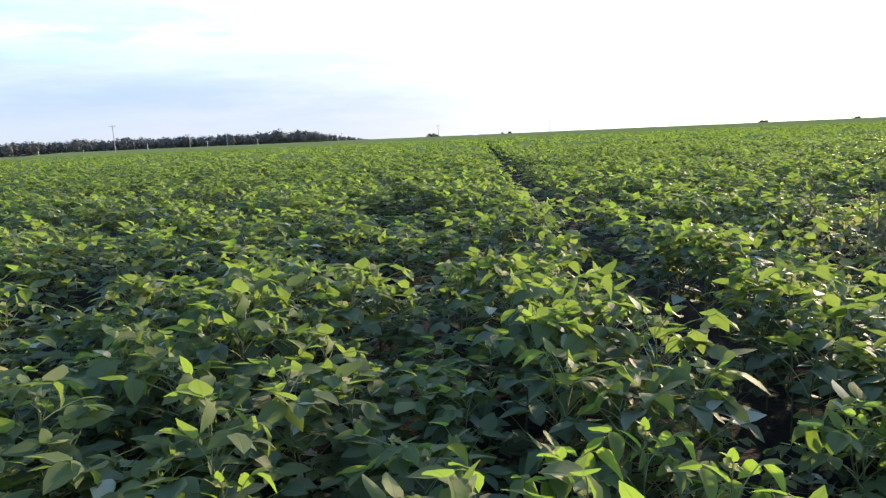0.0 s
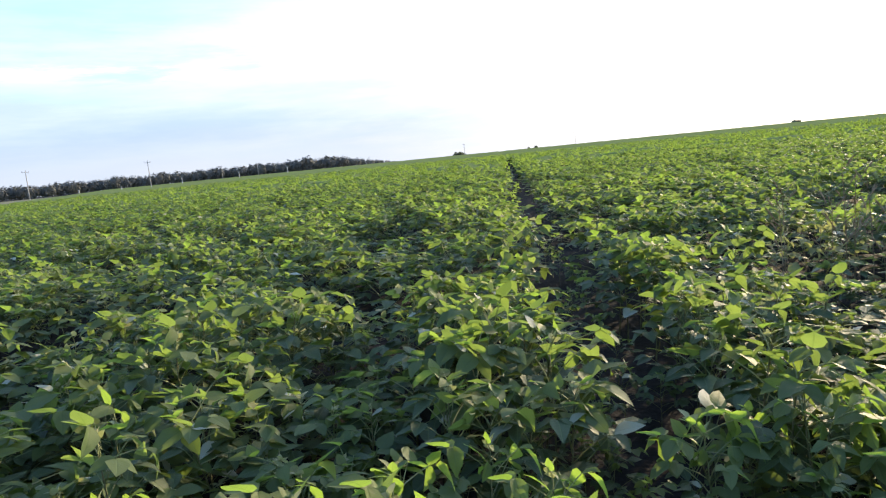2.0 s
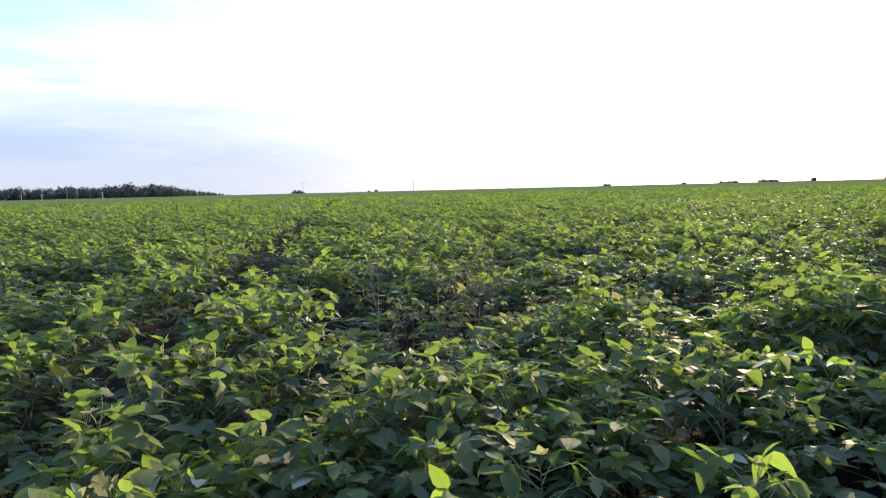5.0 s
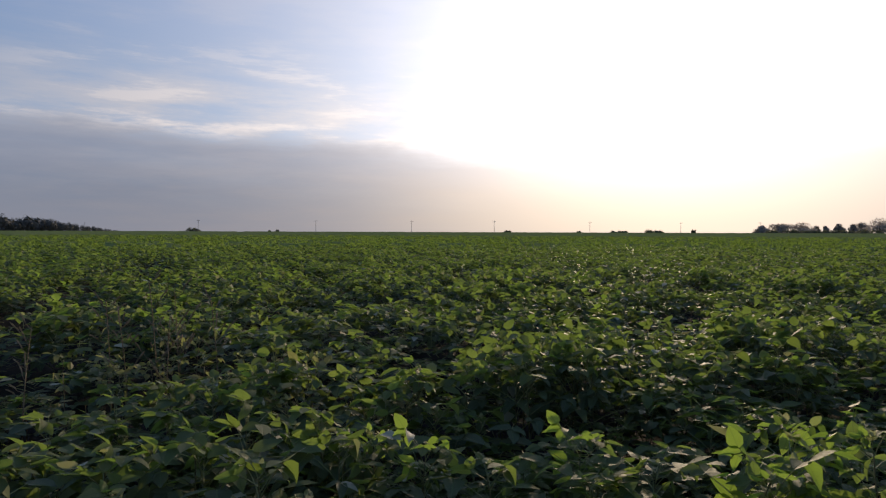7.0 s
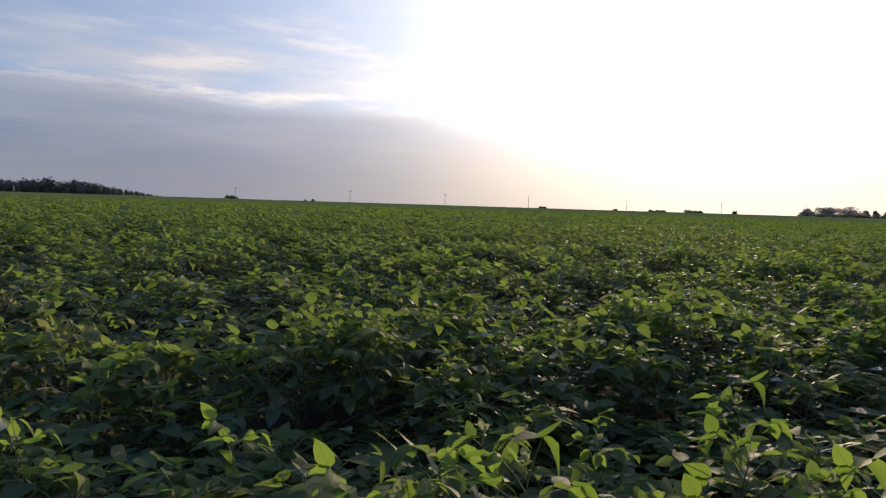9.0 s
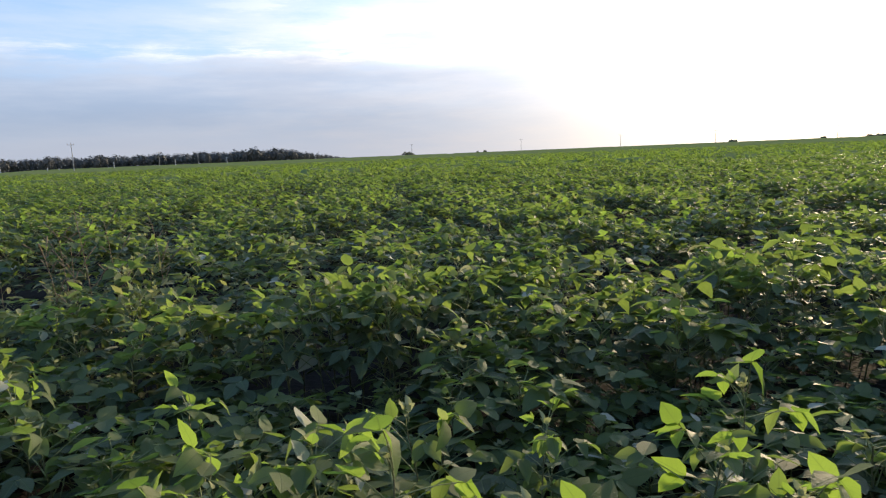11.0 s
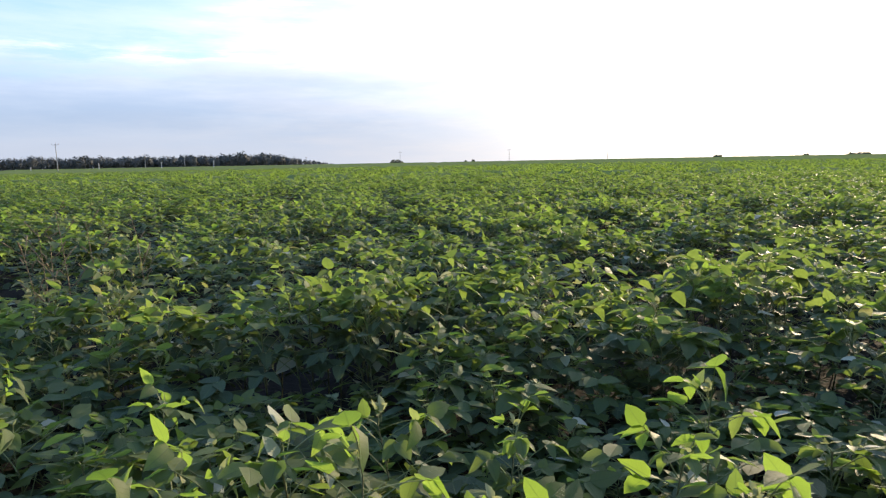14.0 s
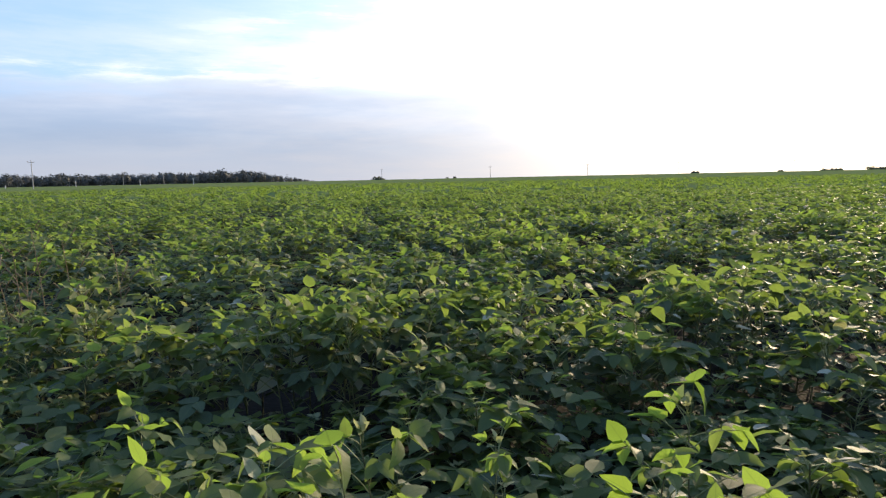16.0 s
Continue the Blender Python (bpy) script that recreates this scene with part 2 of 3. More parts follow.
# bleached wood, lightened further so the poles fade as in haze
M_HAZYPOLE = plain_material("hazy_weathered_pole", (0.26, 0.25, 0.23), (0.42, 0.40, 0.37), 3.0, 0.85)
M_CONCRETE = plain_material("pale_post", (0.34, 0.33, 0.30), (0.52, 0.50, 0.46), 3.0, 0.85)
M_CERAMIC = plain_material("insulator", (0.18, 0.10, 0.07), (0.30, 0.18, 0.12), 8.0, 0.3)


# ---- mesh helpers ----
rng = np.random.default_rng(7)


class Sheet:
    """Quads gathered with numpy: corners, faces, leaf coordinates and material slots."""

    def __init__(self):
        self.v, self.f, self.uv, self.m, self.count = [], [], [], [], 0

    def put(self, v, f, uv=None, slot=0):
        v, f = np.asarray(v, float), np.asarray(f, np.int64)
        self.v.append(v)
        self.f.append(f + self.count)
        self.uv.append(np.zeros((len(v), 2)) + 0.25 if uv is None else np.asarray(uv, float))
        self.m.append(np.broadcast_to(np.asarray(slot), (len(f),)))
        self.count += len(v)

    def arrays(self):
        return np.concatenate(self.v), np.concatenate(self.f), np.concatenate(self.uv), np.concatenate(self.m)

    def mesh(self, name, mats):
        v, f, uv, m = self.arrays()
        me = bpy.data.meshes.new(name)
        me.vertices.add(len(v))
        me.vertices.foreach_set("co", v.ravel())
        me.loops.add(f.size)
        me.loops.foreach_set("vertex_index", f.ravel().astype(np.int32))
        me.polygons.add(len(f))
        me.polygons.foreach_set("loop_start", np.arange(0, f.size, 4, dtype=np.int32))
        me.polygons.foreach_set("material_index", m.astype(np.int32))
        me.polygons.foreach_set("use_smooth", np.ones(len(f), bool))
        layer = me.uv_layers.new(name="leaf")
        layer.data.foreach_set("uv", uv[f.ravel()].ravel())
        for mat in mats:
            me.materials.append(mat)
        me.update(calc_edges=True)
        me.validate()
        return me


def part(name, data, parent, label=""):
    """One mesh object under a thing or under a part."""
    ob = new(name, data)
    ob.parent = parent
    if label:
        tagged(ob, label)
    return ob


def stamp(sheet, template, mats):
    """Put a template's quads into the sheet once for every 4 x 4 matrix."""
    v, f, uv, m = template
    k = len(mats)
    if not k:
        return
    hv = np.c_[v, np.ones(len(v))]
    placed = np.einsum("kij,nj->kni", mats, hv)[:, :, :3].reshape(-1, 3)
    faces = (f[None] + (np.arange(k) * len(v))[:, None, None]).reshape(-1, 4)
    sheet.put(placed, faces, np.tile(uv, (k, 1)), np.tile(m, k))


def turns(yaw, pitch=0.0, roll=0.0):
    """4 x 4 turn: roll about x, then pitch (nose down positive) about y, then yaw about z."""
    return np.array(Euler((roll, pitch, yaw)).to_matrix().to_4x4())


def shift(x, y, z):
    m = np.eye(4)
    m[:3, 3] = x, y, z
    return m


def sized(s, sz=None):
    return np.diag([s, s, s if sz is None else sz, 1.0])


def tube(points, radii, sides=4, closed=False):
    """A tapered tube along a line of points, as quads."""
    pts = np.asarray(points, float)
    v, f = [], []
    for i, (p, r) in enumerate(zip(pts, radii)):
        d = pts[min(i + 1, len(pts) - 1)] - pts[max(i - 1, 0)]
        d = d / (np.linalg.norm(d) + 1e-9)
        a = np.cross(d, (0.31, 0.95, 0.1))
        a /= np.linalg.norm(a) + 1e-9
        b = np.cross(d, a)
        for k in range(sides):
            w = 2 * math.pi * k / sides
            v.append(p + r * (math.cos(w) * a + math.sin(w) * b))
    for i in range(len(pts) - 1):
        for k in range(sides):
            j = (k + 1) % sides
            f.append((i * sides + k, i * sides + j, (i + 1) * sides + j, (i + 1) * sides + k))
    return np.array(v), np.array(f)


# ---- soybean leaves and plants ----
LEAF_ROWS = {0: ((0, .10, .36, .70, 1.0), (.20, .76, 1.0, .66, .02)),
             1: ((0, .40, 1.0), (.36, 1.0, .08))}


def leaflet(level, length, width, fold, curl, wave, r):
    """One leaflet lying along +x: folded on its midrib, the tip bent down, the rim wavy."""
    if level == 2:
        v = [(0, 0, 0), (.4 * length, -width / 2, fold * width / 2), (length, 0, -curl * length), (.4 * length, width / 2, fold * width / 2)]
        return np.array(v), np.array([(0, 1, 2, 3)]), np.array([(.5, 0), (0, .4), (.5, 1), (1, .4)])
    ts, ws = LEAF_ROWS[level]
    v, uv = [], []
    for t, w in zip(ts, ws):
        half = w * width / 2
        drop = -curl * length * t * t
        for s in (-1, 0, 1):
            z = drop + fold * half * abs(s) + (wave * length * r.normal() * w if s else 0)
            v.append((t * length, s * half, z))
            uv.append((0.5 + 0.5 * s * max(w, 0.1), t))
    f = []
    for i in range(len(ts) - 1):
        a = i * 3
        f += [(a, a + 3, a + 4, a + 1), (a + 1, a + 4, a + 5, a + 2)]
    return np.array(v), np.array(f), np.array(uv)


def trifoliate(level, r, young=False, loose=False):
    """A leaf of three leaflets on its petiole; the node is at the origin, it grows out along +x."""
    s = Sheet()
    reach = r.uniform(.08, .19) * (0.55 if young else 1)
    rise = radians(r.uniform(35, 65) if young else r.uniform(30, 68))
    bend = np.array([(reach * k * math.cos(rise) * (1 + .25 * k), 0, reach * k * math.sin(rise) * (1.12 - .22 * k)) for k in (0, .35, .7, 1)])
    if level < 2:
        pts = bend if level == 0 else bend[[0, 3]]
        v, f = tube(pts, np.linspace(.0026, .0017, len(pts)), 3)
        s.put(v, f, slot=1)
    tip = bend[-1]
    for k, side in enumerate((0, 1, -1)):
        length = r.uniform(.072, .112) * (1.0 if k == 0 else .9) * (.72 if young else 1)
        width = length * r.uniform(.60, .76) * (1.0, 1.06, 1.25)[level]
        pitch = radians(r.uniform(-58, 18) if young else r.normal(4, 27) if loose else r.normal(13, 16))
        yaw = radians(side * r.uniform(55, 95) + r.normal() * 10)
        roll = radians(r.normal() * (26 if loose or young else 14))
        at = tip + (np.array((.018, 0, .003)) if k == 0 else np.zeros(3))
        v, f, uv = leaflet(level, length, width, r.uniform(.05, .55), r.uniform(.0, .42), .045, r)
        m = shift(*at) @ turns(yaw, pitch, roll)
        v = (np.c_[v, np.ones(len(v))] @ m.T)[:, :3]
        s.put(v, f, uv, 0)
        if k == 0 and level == 0:
            tv, tf = tube([tip, at], [.0016, .0014], 3)
            s.put(tv, tf, slot=1)
    return s.arrays()


LEAVES = {lv: [trifoliate(lv, np.random.default_rng(100 + k), loose=k > 8) for k in range(16)] for lv in (0, 1, 2)}
TIPS = {lv: [trifoliate(lv, np.random.default_rng(300 + k), True) for k in range(6)] for lv in (0, 1, 2)}


def to_sun(angle):
    """A lean of that many radians towards the low sun."""
    return np.array(Matrix.Rotation(angle, 4, Vector((-math.cos(SUN_AZ), math.sin(SUN_AZ), 0))))


def plan_plant(r, leaves):
    """Where the leaves of one plant sit: (young?, which leaf, matrix) and the stem's line; about 0.9 m tall."""
    lean = r.normal(0, .035, 2)
    top = r.uniform(.60, .68)
    stem = np.array([(lean[0] * k * k + .006 * math.sin(5 * k), lean[1] * k * k + .006 * math.cos(6 * k), top * k) for k in np.linspace(0, 1, 6)])
    out = []
    spin = r.uniform(0, 6.28)
    for k in range(leaves):
        u = .28 + .70 * (k / (leaves - 1)) ** .58
        at = np.array([np.interp(u, np.linspace(0, 1, 6), stem[:, c]) for c in range(3)])
        yaw = spin + k * 2.6 + r.normal() * .5
        size = r.uniform(.86, 1.10) * (1.0 if u < .88 else r.uniform(.84, 1.0))
        which = int(r.integers(9, 16) if u > .80 else r.integers(9))
        lean_on = to_sun(r.uniform(.10, .75) if u > .80 else r.uniform(-.1, .25))
        out.append((False, which, shift(*at) @ lean_on @ turns(yaw, r.normal() * .13, r.normal() * .13) @ sized(size)))
    for k in range(2):
        out.append((2, int(r.integers(6)), shift(*(stem[-1] + (r.normal() * .012, r.normal() * .012, .012))) @ turns(r.uniform(0, 6.28), -r.uniform(.3, .9)) @ sized(r.uniform(.32, .52))))
    for k in range(2):
        out.append((True, int(r.integers(6)), shift(*stem[-1]) @ to_sun(r.uniform(0, .5)) @ turns(r.uniform(0, 6.28), r.normal() * .1) @ sized(r.uniform(.7, 1.15))))
    return stem, out


def joined_plant(r, level, leaves):
    """All of one plant in one set of quads; slots: leaf, petiole, young leaf, stem."""
    stem, plan = plan_plant(r, leaves)
    s = Sheet()
    for young, which, m in plan:
        if young == 2 and level == 2:
            continue
        v, f, uv, slots = (TIPS if young else LEAVES)[level][which]
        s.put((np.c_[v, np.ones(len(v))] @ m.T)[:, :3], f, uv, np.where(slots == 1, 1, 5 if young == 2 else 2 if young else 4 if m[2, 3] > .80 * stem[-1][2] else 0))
    if level == 0:
        v, f = tube(stem, np.linspace(.0045, .0022, 6), 4)
        s.put(v, f, slot=3)
    return s.arrays()


# ---- the lie of the field ----
WAVES = [(6.283 / w, rng.uniform(0, 6.283), rng.uniform(0, 6.283), a) for w, a in
         ((.62, .3), (.8, .4), (1.0, .6), (1.3, .8), (1.7, 1.0), (2.3, 1.2), (3.1, 1.1), (4.5, .8), (7.0, .5), (11., .5)) for _ in range(2)]


def bumps(x, y):
    """Smooth unevenness of the crop, about -1 to 1."""
    s = 0
    for k, turn, phase, a in WAVES:
        s = s + a * np.sin(k * (x * math.cos(turn) + y * math.sin(turn)) + phase)
    return s / 3.4


def domes(x, y, cell, seed):
    """Rounded tops of single clumps with creases between them, 0 in a crease to 1 on a top."""
    best = np.full(np.shape(x), 9.0)
    i, j = np.floor(np.asarray(x) / cell), np.floor(np.asarray(y) / cell)
    for di in (-1, 0, 1):
        for dj in (-1, 0, 1):
            a = (i + di) * 127.1 + (j + dj) * 311.7 + seed
            jx, jy = np.sin(a) * 43758.5, np.sin(a + 4.7) * 24634.6
            cx, cy = (i + di + .5 + .8 * (jx - np.floor(jx) - .5)) * cell, (j + dj + .5 + .8 * (jy - np.floor(jy) - .5)) * cell
            best = np.minimum(best, np.hypot(x - cx, y - cy) / cell)
    return np.clip(1 - (best / .78) ** 2, 0, 1)


# hollows in the crop: x, y, half widths, depth
HOLLOWS = ((6.35, 2.05, 1.2, .62, .29), (7.7, 2.1, .7, .50, .26), (4.4, 1.45, .95, .45, .27), (1.36, .98, .42, .38, .30), (5.5, 1.25, .8, .45, .10), (6.6, 2.95, 1.9, .35, -.06), (.15, 1.2, .8, .4, -.05), (5.8, 7.3, 1.3, .5, .14), (10.0, 12.5, 2.2, .8, .14),
           (11.3, 7.5, 1.4, .5, .13), (4.1, 2.9, .55, .4, .15), (4.75, 2.35, .5, .35, .15), (2.75, 3.0, .4, .4, .12),
           (7.3, 9.1, 1.0, .5, .13), (7.0, 7.1, .9, .45, .13), (.05, 2.1, .5, .3, .12), (-.7, 2.25, .4, .3, .12),
           (2.1, 2.6, .4, .3, .12), (2.5, 1.7, .4, .3, .12), (4.7, 6.5, .8, .5, .13), (3.5, 4.8, .95, .7, .16))


def crop_height(x, y):
    away = from_path(x, y)
    side = lane_distance(x, y)
    h = .755 + .05 * bumps(x, y) + .13 * (domes(x, y, .62, 3.0) - .55) + .09 * np.clip((away - 1.5) / 2, 0, 1) * (domes(x, y, 1.5, 8.0) - .5)
    h = h + .07 * np.exp(-((side - .42) / .17) ** 2) - .22 * np.clip((openness(x, y) - .05) / .5, 0, 1)
    h = h - (.32 + .16 * np.clip((x - 1) / 4, 0, 1)) * np.clip((away - 2.0) / 1.2, 0, 1) * pits(x, y)
    for cx, cy, rx, ry, deep in HOLLOWS:
        h = h - deep * np.exp(-(((x - cx) / rx) ** 2 + ((y - cy) / ry) ** 2) ** 1.6)
    return np.maximum(h, .36)


PITS = [(6.283 / w, turn + rng.normal() * .25, rng.uniform(0, 6.283)) for w, turn in
        ((.95, .2), (1.1, 1.3), (1.3, 2.3), (1.6, .8), (1.9, 1.8), (2.4, 2.8), (3.1, .3), (3.9, 1.5))]


def pits(x, y):
    """Deep dark places between the clumps, 0 to 1."""
    s = 0
    for k, turn, phase in PITS:
        s = s + np.sin(k * (x * math.cos(turn) + y * math.sin(turn)) + phase)
    u = np.clip((s / 2.0 - .28) / .62, 0, 1)
    return u * u * (3 - 2 * u)


GAPS = [(6.283 / w, rng.uniform(0, 6.283), rng.uniform(0, 6.283)) for w in (.42, .5, .6, .7, .85, 1.05, 1.3, 1.7, 2.4, 3.4, 4.8)]


def openness(x, y):
    """Where the stand is thin between clumps: about -1 to 1."""
    s = 0
    for k, turn, phase in GAPS:
        s = s + np.sin(k * (x * math.cos(turn) + 1.35 * y * math.sin(turn)) + phase)
    return s / 3.7


def lane_distance(x, y):
    return np.abs(x - (.955 + .075 * y)) / math.hypot(1, .075)


def from_path(x, y):
    """Distance from the line along which the walk goes."""
    return np.hypot(np.maximum(np.maximum(-x, x - 6.0), 0), y + .2)


def far_rise(x, y):
    """The field climbs a little towards its far side."""
    u = np.clip((np.hypot(x - 3, y) - 120) / 280, 0, 1)
    return .72 * u * u * (3 - 2 * u)


def in_view(x, y):
    return (y > -.2) & (x > -.90 * (y + .5) - .6) & (x < np.maximum(6.3 + 1.45 * (y + .3), 3.4 + 2.8 * (y + .2)))


def field_edge(y):
    """The field's western side."""
    return -25 - .494 * y


def keep_plants(x, y, seedling):
    """Leaves out the wheel lane, thin places and the weedy patch."""
    wide = .30 - .015 * np.clip((y - 1.6) / 2, 0, 1) + .05 * np.clip((y - 11) / 2, 0, 1) + .014 * np.sin(y * 2.1) + .012 * np.sin(y * 5.3 + 1)
    ok = lane_distance(x, y) > wide
    weedy = np.exp(-((x - 3.5) / .95) ** 2 - ((y - 4.8) / .75) ** 2) + .7 * np.exp(-((x - 4.6) / .8) ** 2 - ((y - 4.6) / .5) ** 2)
    thin = np.maximum(.35 * np.clip((openness(x, y) - .3) / .35, 0, 1), .62 * pits(x, y) * (from_path(x, y) > 2.8))
    return ok & (seedling > np.maximum(.72 * weedy, thin)) & (x > field_edge(y))


def scatter(x0, x1, y0, y1, step):
    """Jittered places on a grid turned to the drill rows."""
    gx, gy = np.meshgrid(np.arange(x0, x1, step), np.arange(y0, y1, step))
    x = gx.ravel() + rng.uniform(-.48, .48, gx.size) * step
    y = gy.ravel() + rng.uniform(-.48, .48, gx.size) * step
    ok = keep_plants(x, y, rng.random(gx.size))
    return x[ok], y[ok]


def plant_matrices(x, y, base, wide=1.0):
    """A matrix for each plant: turned, leaning a little, scaled to the crop's height there."""
    k = len(x)
    h = crop_height(x, y) + rng.normal(0, .03, k) + np.where(rng.random(k) < .10, .05, 0)
    yaw, lx, ly = rng.normal(0, .5, k), rng.normal(0, .05, k), rng.normal(0, .05, k)
    sx, sz = wide * rng.uniform(.9, 1.12, k), np.clip(h / base, .45, 1.3)
    m = np.zeros((k, 4, 4))
    c, s = np.cos(yaw) * sx, np.sin(yaw) * sx
    m[:, 0, 0], m[:, 0, 1], m[:, 1, 0], m[:, 1, 1] = c, -s, s, c
    m[:, 0, 2], m[:, 1, 2], m[:, 2, 2] = lx, ly, sz
    m[:, 0, 3], m[:, 1, 3], m[:, 3, 3] = x, y, 1
    return m


# ---- ground ----
def ground_sheet():
    """Soil from under the crop to the horizon, finer towards the middle."""
    s = Sheet()
    rad = np.concatenate([[0.01], np.geomspace(.4, 4600, 90)])
    ang = np.linspace(0, 2 * math.pi, 121)[:-1]
    R_, A_ = np.meshgrid(rad, ang, indexing="ij")
    x, y = 3 + R_ * np.sin(A_), R_ * np.cos(A_)
    rut = np.exp(-(lane_distance(x, y) / .16) ** 2)
    z = (.018 * np.sin(9 * x) * np.sin(7 * y) - .03 * rut) * (R_ < 60)
    n, k = R_.shape
    idx = np.arange(n * k).reshape(n, k)
    f = np.stack([idx[:-1], np.roll(idx, -1, 1)[:-1], np.roll(idx, -1, 1)[1:], idx[1:]], -1).reshape(-1, 4)
    s.put(np.stack([x, y, z], -1).reshape(-1, 3), f[:, ::-1])
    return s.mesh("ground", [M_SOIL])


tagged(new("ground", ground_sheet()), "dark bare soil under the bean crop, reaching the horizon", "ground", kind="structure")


def wedge_sheet(a0, a1, r0, r1, na, nr, height, mat, name):
    """A sheet between two bearings and two distances."""
    s = Sheet()
    rr, aa = np.meshgrid(np.geomspace(r0, r1, nr), np.radians(np.linspace(a0, a1, na)), indexing="ij")
    x, y = 3 + rr * np.sin(aa), rr * np.cos(aa)
    idx = np.arange(rr.size).reshape(rr.shape)
    f = np.stack([idx[:-1, :-1], idx[1:, :-1], idx[1:, 1:], idx[:-1, 1:]], -1).reshape(-1, 4)
    keep = ((x > field_edge(y)) & ((lane_distance(x, y) > .27) | (y > 70))).ravel()[f].all(1) if name == "soybean_crop" else np.ones(len(f), bool)
    s.put(np.stack([x, y, height(x, y)], -1).reshape(-1, 3), f[keep][:, ::-1])
    return new(name, s.mesh(name, [mat]))


# ---- the crop away from the walk: joined quads ----
CROP = [M_LEAF, M_PETIOLE, M_YOUNG_LIT, M_STEM, M_UPPER_LIT, M_BUD]
CROP_LABEL = "dense green soybean plants standing in the field"


def crop_object(templates, x, y, base, wide=1.0, mats_used=CROP):
    s = Sheet()
    mats = plant_matrices(x, y, base, wide)
    pick = rng.integers(len(templates), size=len(x))
    for k, tpl in enumerate(templates):
        stamp(s, tpl, mats[pick == k])
    ob = new("soybean_crop", s.mesh("soybean_crop", mats_used))
    return tagged(ob, CROP_LABEL, "crop", kind="stuff")


STRIP = (-1.0, 7.6, .40, 1.60)          # the stretch whose plants stand singly


def in_strip(x, y):
    return (x > STRIP[0]) & (x < STRIP[1]) & (y > STRIP[2]) & (y < STRIP[3])


near_plants = [joined_plant(np.random.default_rng(500 + k), 0, 14) for k in range(12)]
middle_plants = [joined_plant(np.random.default_rng(600 + k), 1, 12) for k in range(12)]
low_plants = [joined_plant(np.random.default_rng(650 + k), 1, 9) for k in range(8)]
outer_plants = [joined_plant(np.random.default_rng(700 + k), 2, 7) for k in range(10)]
distant_plants = [joined_plant(np.random.default_rng(750 + k), 2, 9) for k in range(10)]

x, y = scatter(-8, 22, -.2, 5.2, .232)
ok = (from_path(x, y) < 4.7) & in_view(x, y) & ~in_strip(x, y)
crop_object(near_plants, x[ok], y[ok], .87, 1.12)
# low side shoots that close the stand under the taller plants
x, y = scatter(-4, 12, .1, 3.6, .30)
ok = (from_path(x, y) < 3.6) & in_view(x, y)
crop_object(low_plants, x[ok], y[ok], 1.55, .95)
# stunted plants in the wheel lane
y = np.concatenate([np.arange(.1, 3, .13), np.arange(3, 9, .4)])
x = .955 + .075 * y + rng.uniform(-.22, .22, len(y))
crop_object(near_plants, x, y, 2.4, .6)
x, y = scatter(-14, 30, .0, 13, .285)
ok = (from_path(x, y) >= 4.7) & (from_path(x, y) < 12.5) & in_view(x, y)
crop_object(middle_plants, x[ok], y[ok], .90, 1.28)
x, y = scatter(-6, 12, -5, 5, .27)
ok = (from_path(x, y) < 5) & ~in_view(x, y) & ~in_strip(x, y)
crop_object(outer_plants, x[ok], y[ok], .90, 1.15)
x, y = scatter(-12, 18, -10, 6, .34)
ok = (from_path(x, y) >= 5) & (from_path(x, y) < 9) & ~in_view(x, y)
crop_object(outer_plants, x[ok], y[ok], .90, 1.3)
x, y = scatter(-36, 42, 0, 36, .285)
ok = (from_path(x, y) >= 12.5) & (from_path(x, y) < 20) & in_view(x, y)
crop_object(distant_plants, x[ok], y[ok], .90, 1.35)
ok = (from_path(x, y) >= 20) & (from_path(x, y) < 36) & in_view(x, y)
crop_object(outer_plants, x[ok], y[ok], .90, 1.5)


def far_tuft(r):
    """A handful of large leaf blades, for the crop far off."""
    s = Sheet()
    for _ in range(6):
        v, f, uv = leaflet(2, r.uniform(.15, .25), r.uniform(.13, .20), .4, .3, .0, r)
        m = shift(r.normal() * .2, r.normal() * .2, r.uniform(.60, .70)) @ to_sun(r.uniform(0, .6)) @ turns(r.uniform(0, 6.28), radians(r.uniform(-30, 30)), r.normal() * .4)
        s.put((np.c_[v, np.ones(len(v))] @ m.T)[:, :3], f, uv, 0)
    return s.arrays()


tufts = [far_tuft(np.random.default_rng(800 + k)) for k in range(8)]
x, y = scatter(-75, 85, 8, 70, .52)
ok = (from_path(x, y) >= 34) & (from_path(x, y) < 66) & in_view(x, y)
crop_object(tufts, x[ok], y[ok], .78, .8, [M_FARTUFT_LIT])
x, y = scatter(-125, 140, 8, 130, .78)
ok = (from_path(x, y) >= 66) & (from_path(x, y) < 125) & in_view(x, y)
crop_object(tufts, x[ok], y[ok], .76, 1.0, [M_FARTUFT_LIT])

# flat sheet for the canopy, its sunlit brightness painted into the material
tagged(wedge_sheet(-75, 100, 31, 400, 420, 190, lambda x, y: np.clip((np.hypot(x - 3, y) - 30.9) / 6, .02, 1) * (.54 + .14 * domes(x, y, 2.3, 5.0) + .06 * bumps(.5 * x, .5 * y) - .22 * pits(.6 * x, .6 * y) + .14 * np.clip((np.hypot(x, y) - 85) / 50, 0, 1) - .5 * np.exp(-(lane_distance(x, y) / .30) ** 2)) + far_rise(x, y), M_FARCROP_LIT, "soybean_crop"),
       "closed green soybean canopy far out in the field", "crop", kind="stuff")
tagged(wedge_sheet(-75, -7, 60, 520, 60, 20, lambda x, y: .02 * bumps(x / 9, y / 9) + .25, M_GRASS, "grass_verge"),
       "dry yellow grass beyond the edge of the crop", "grass", kind="structure")
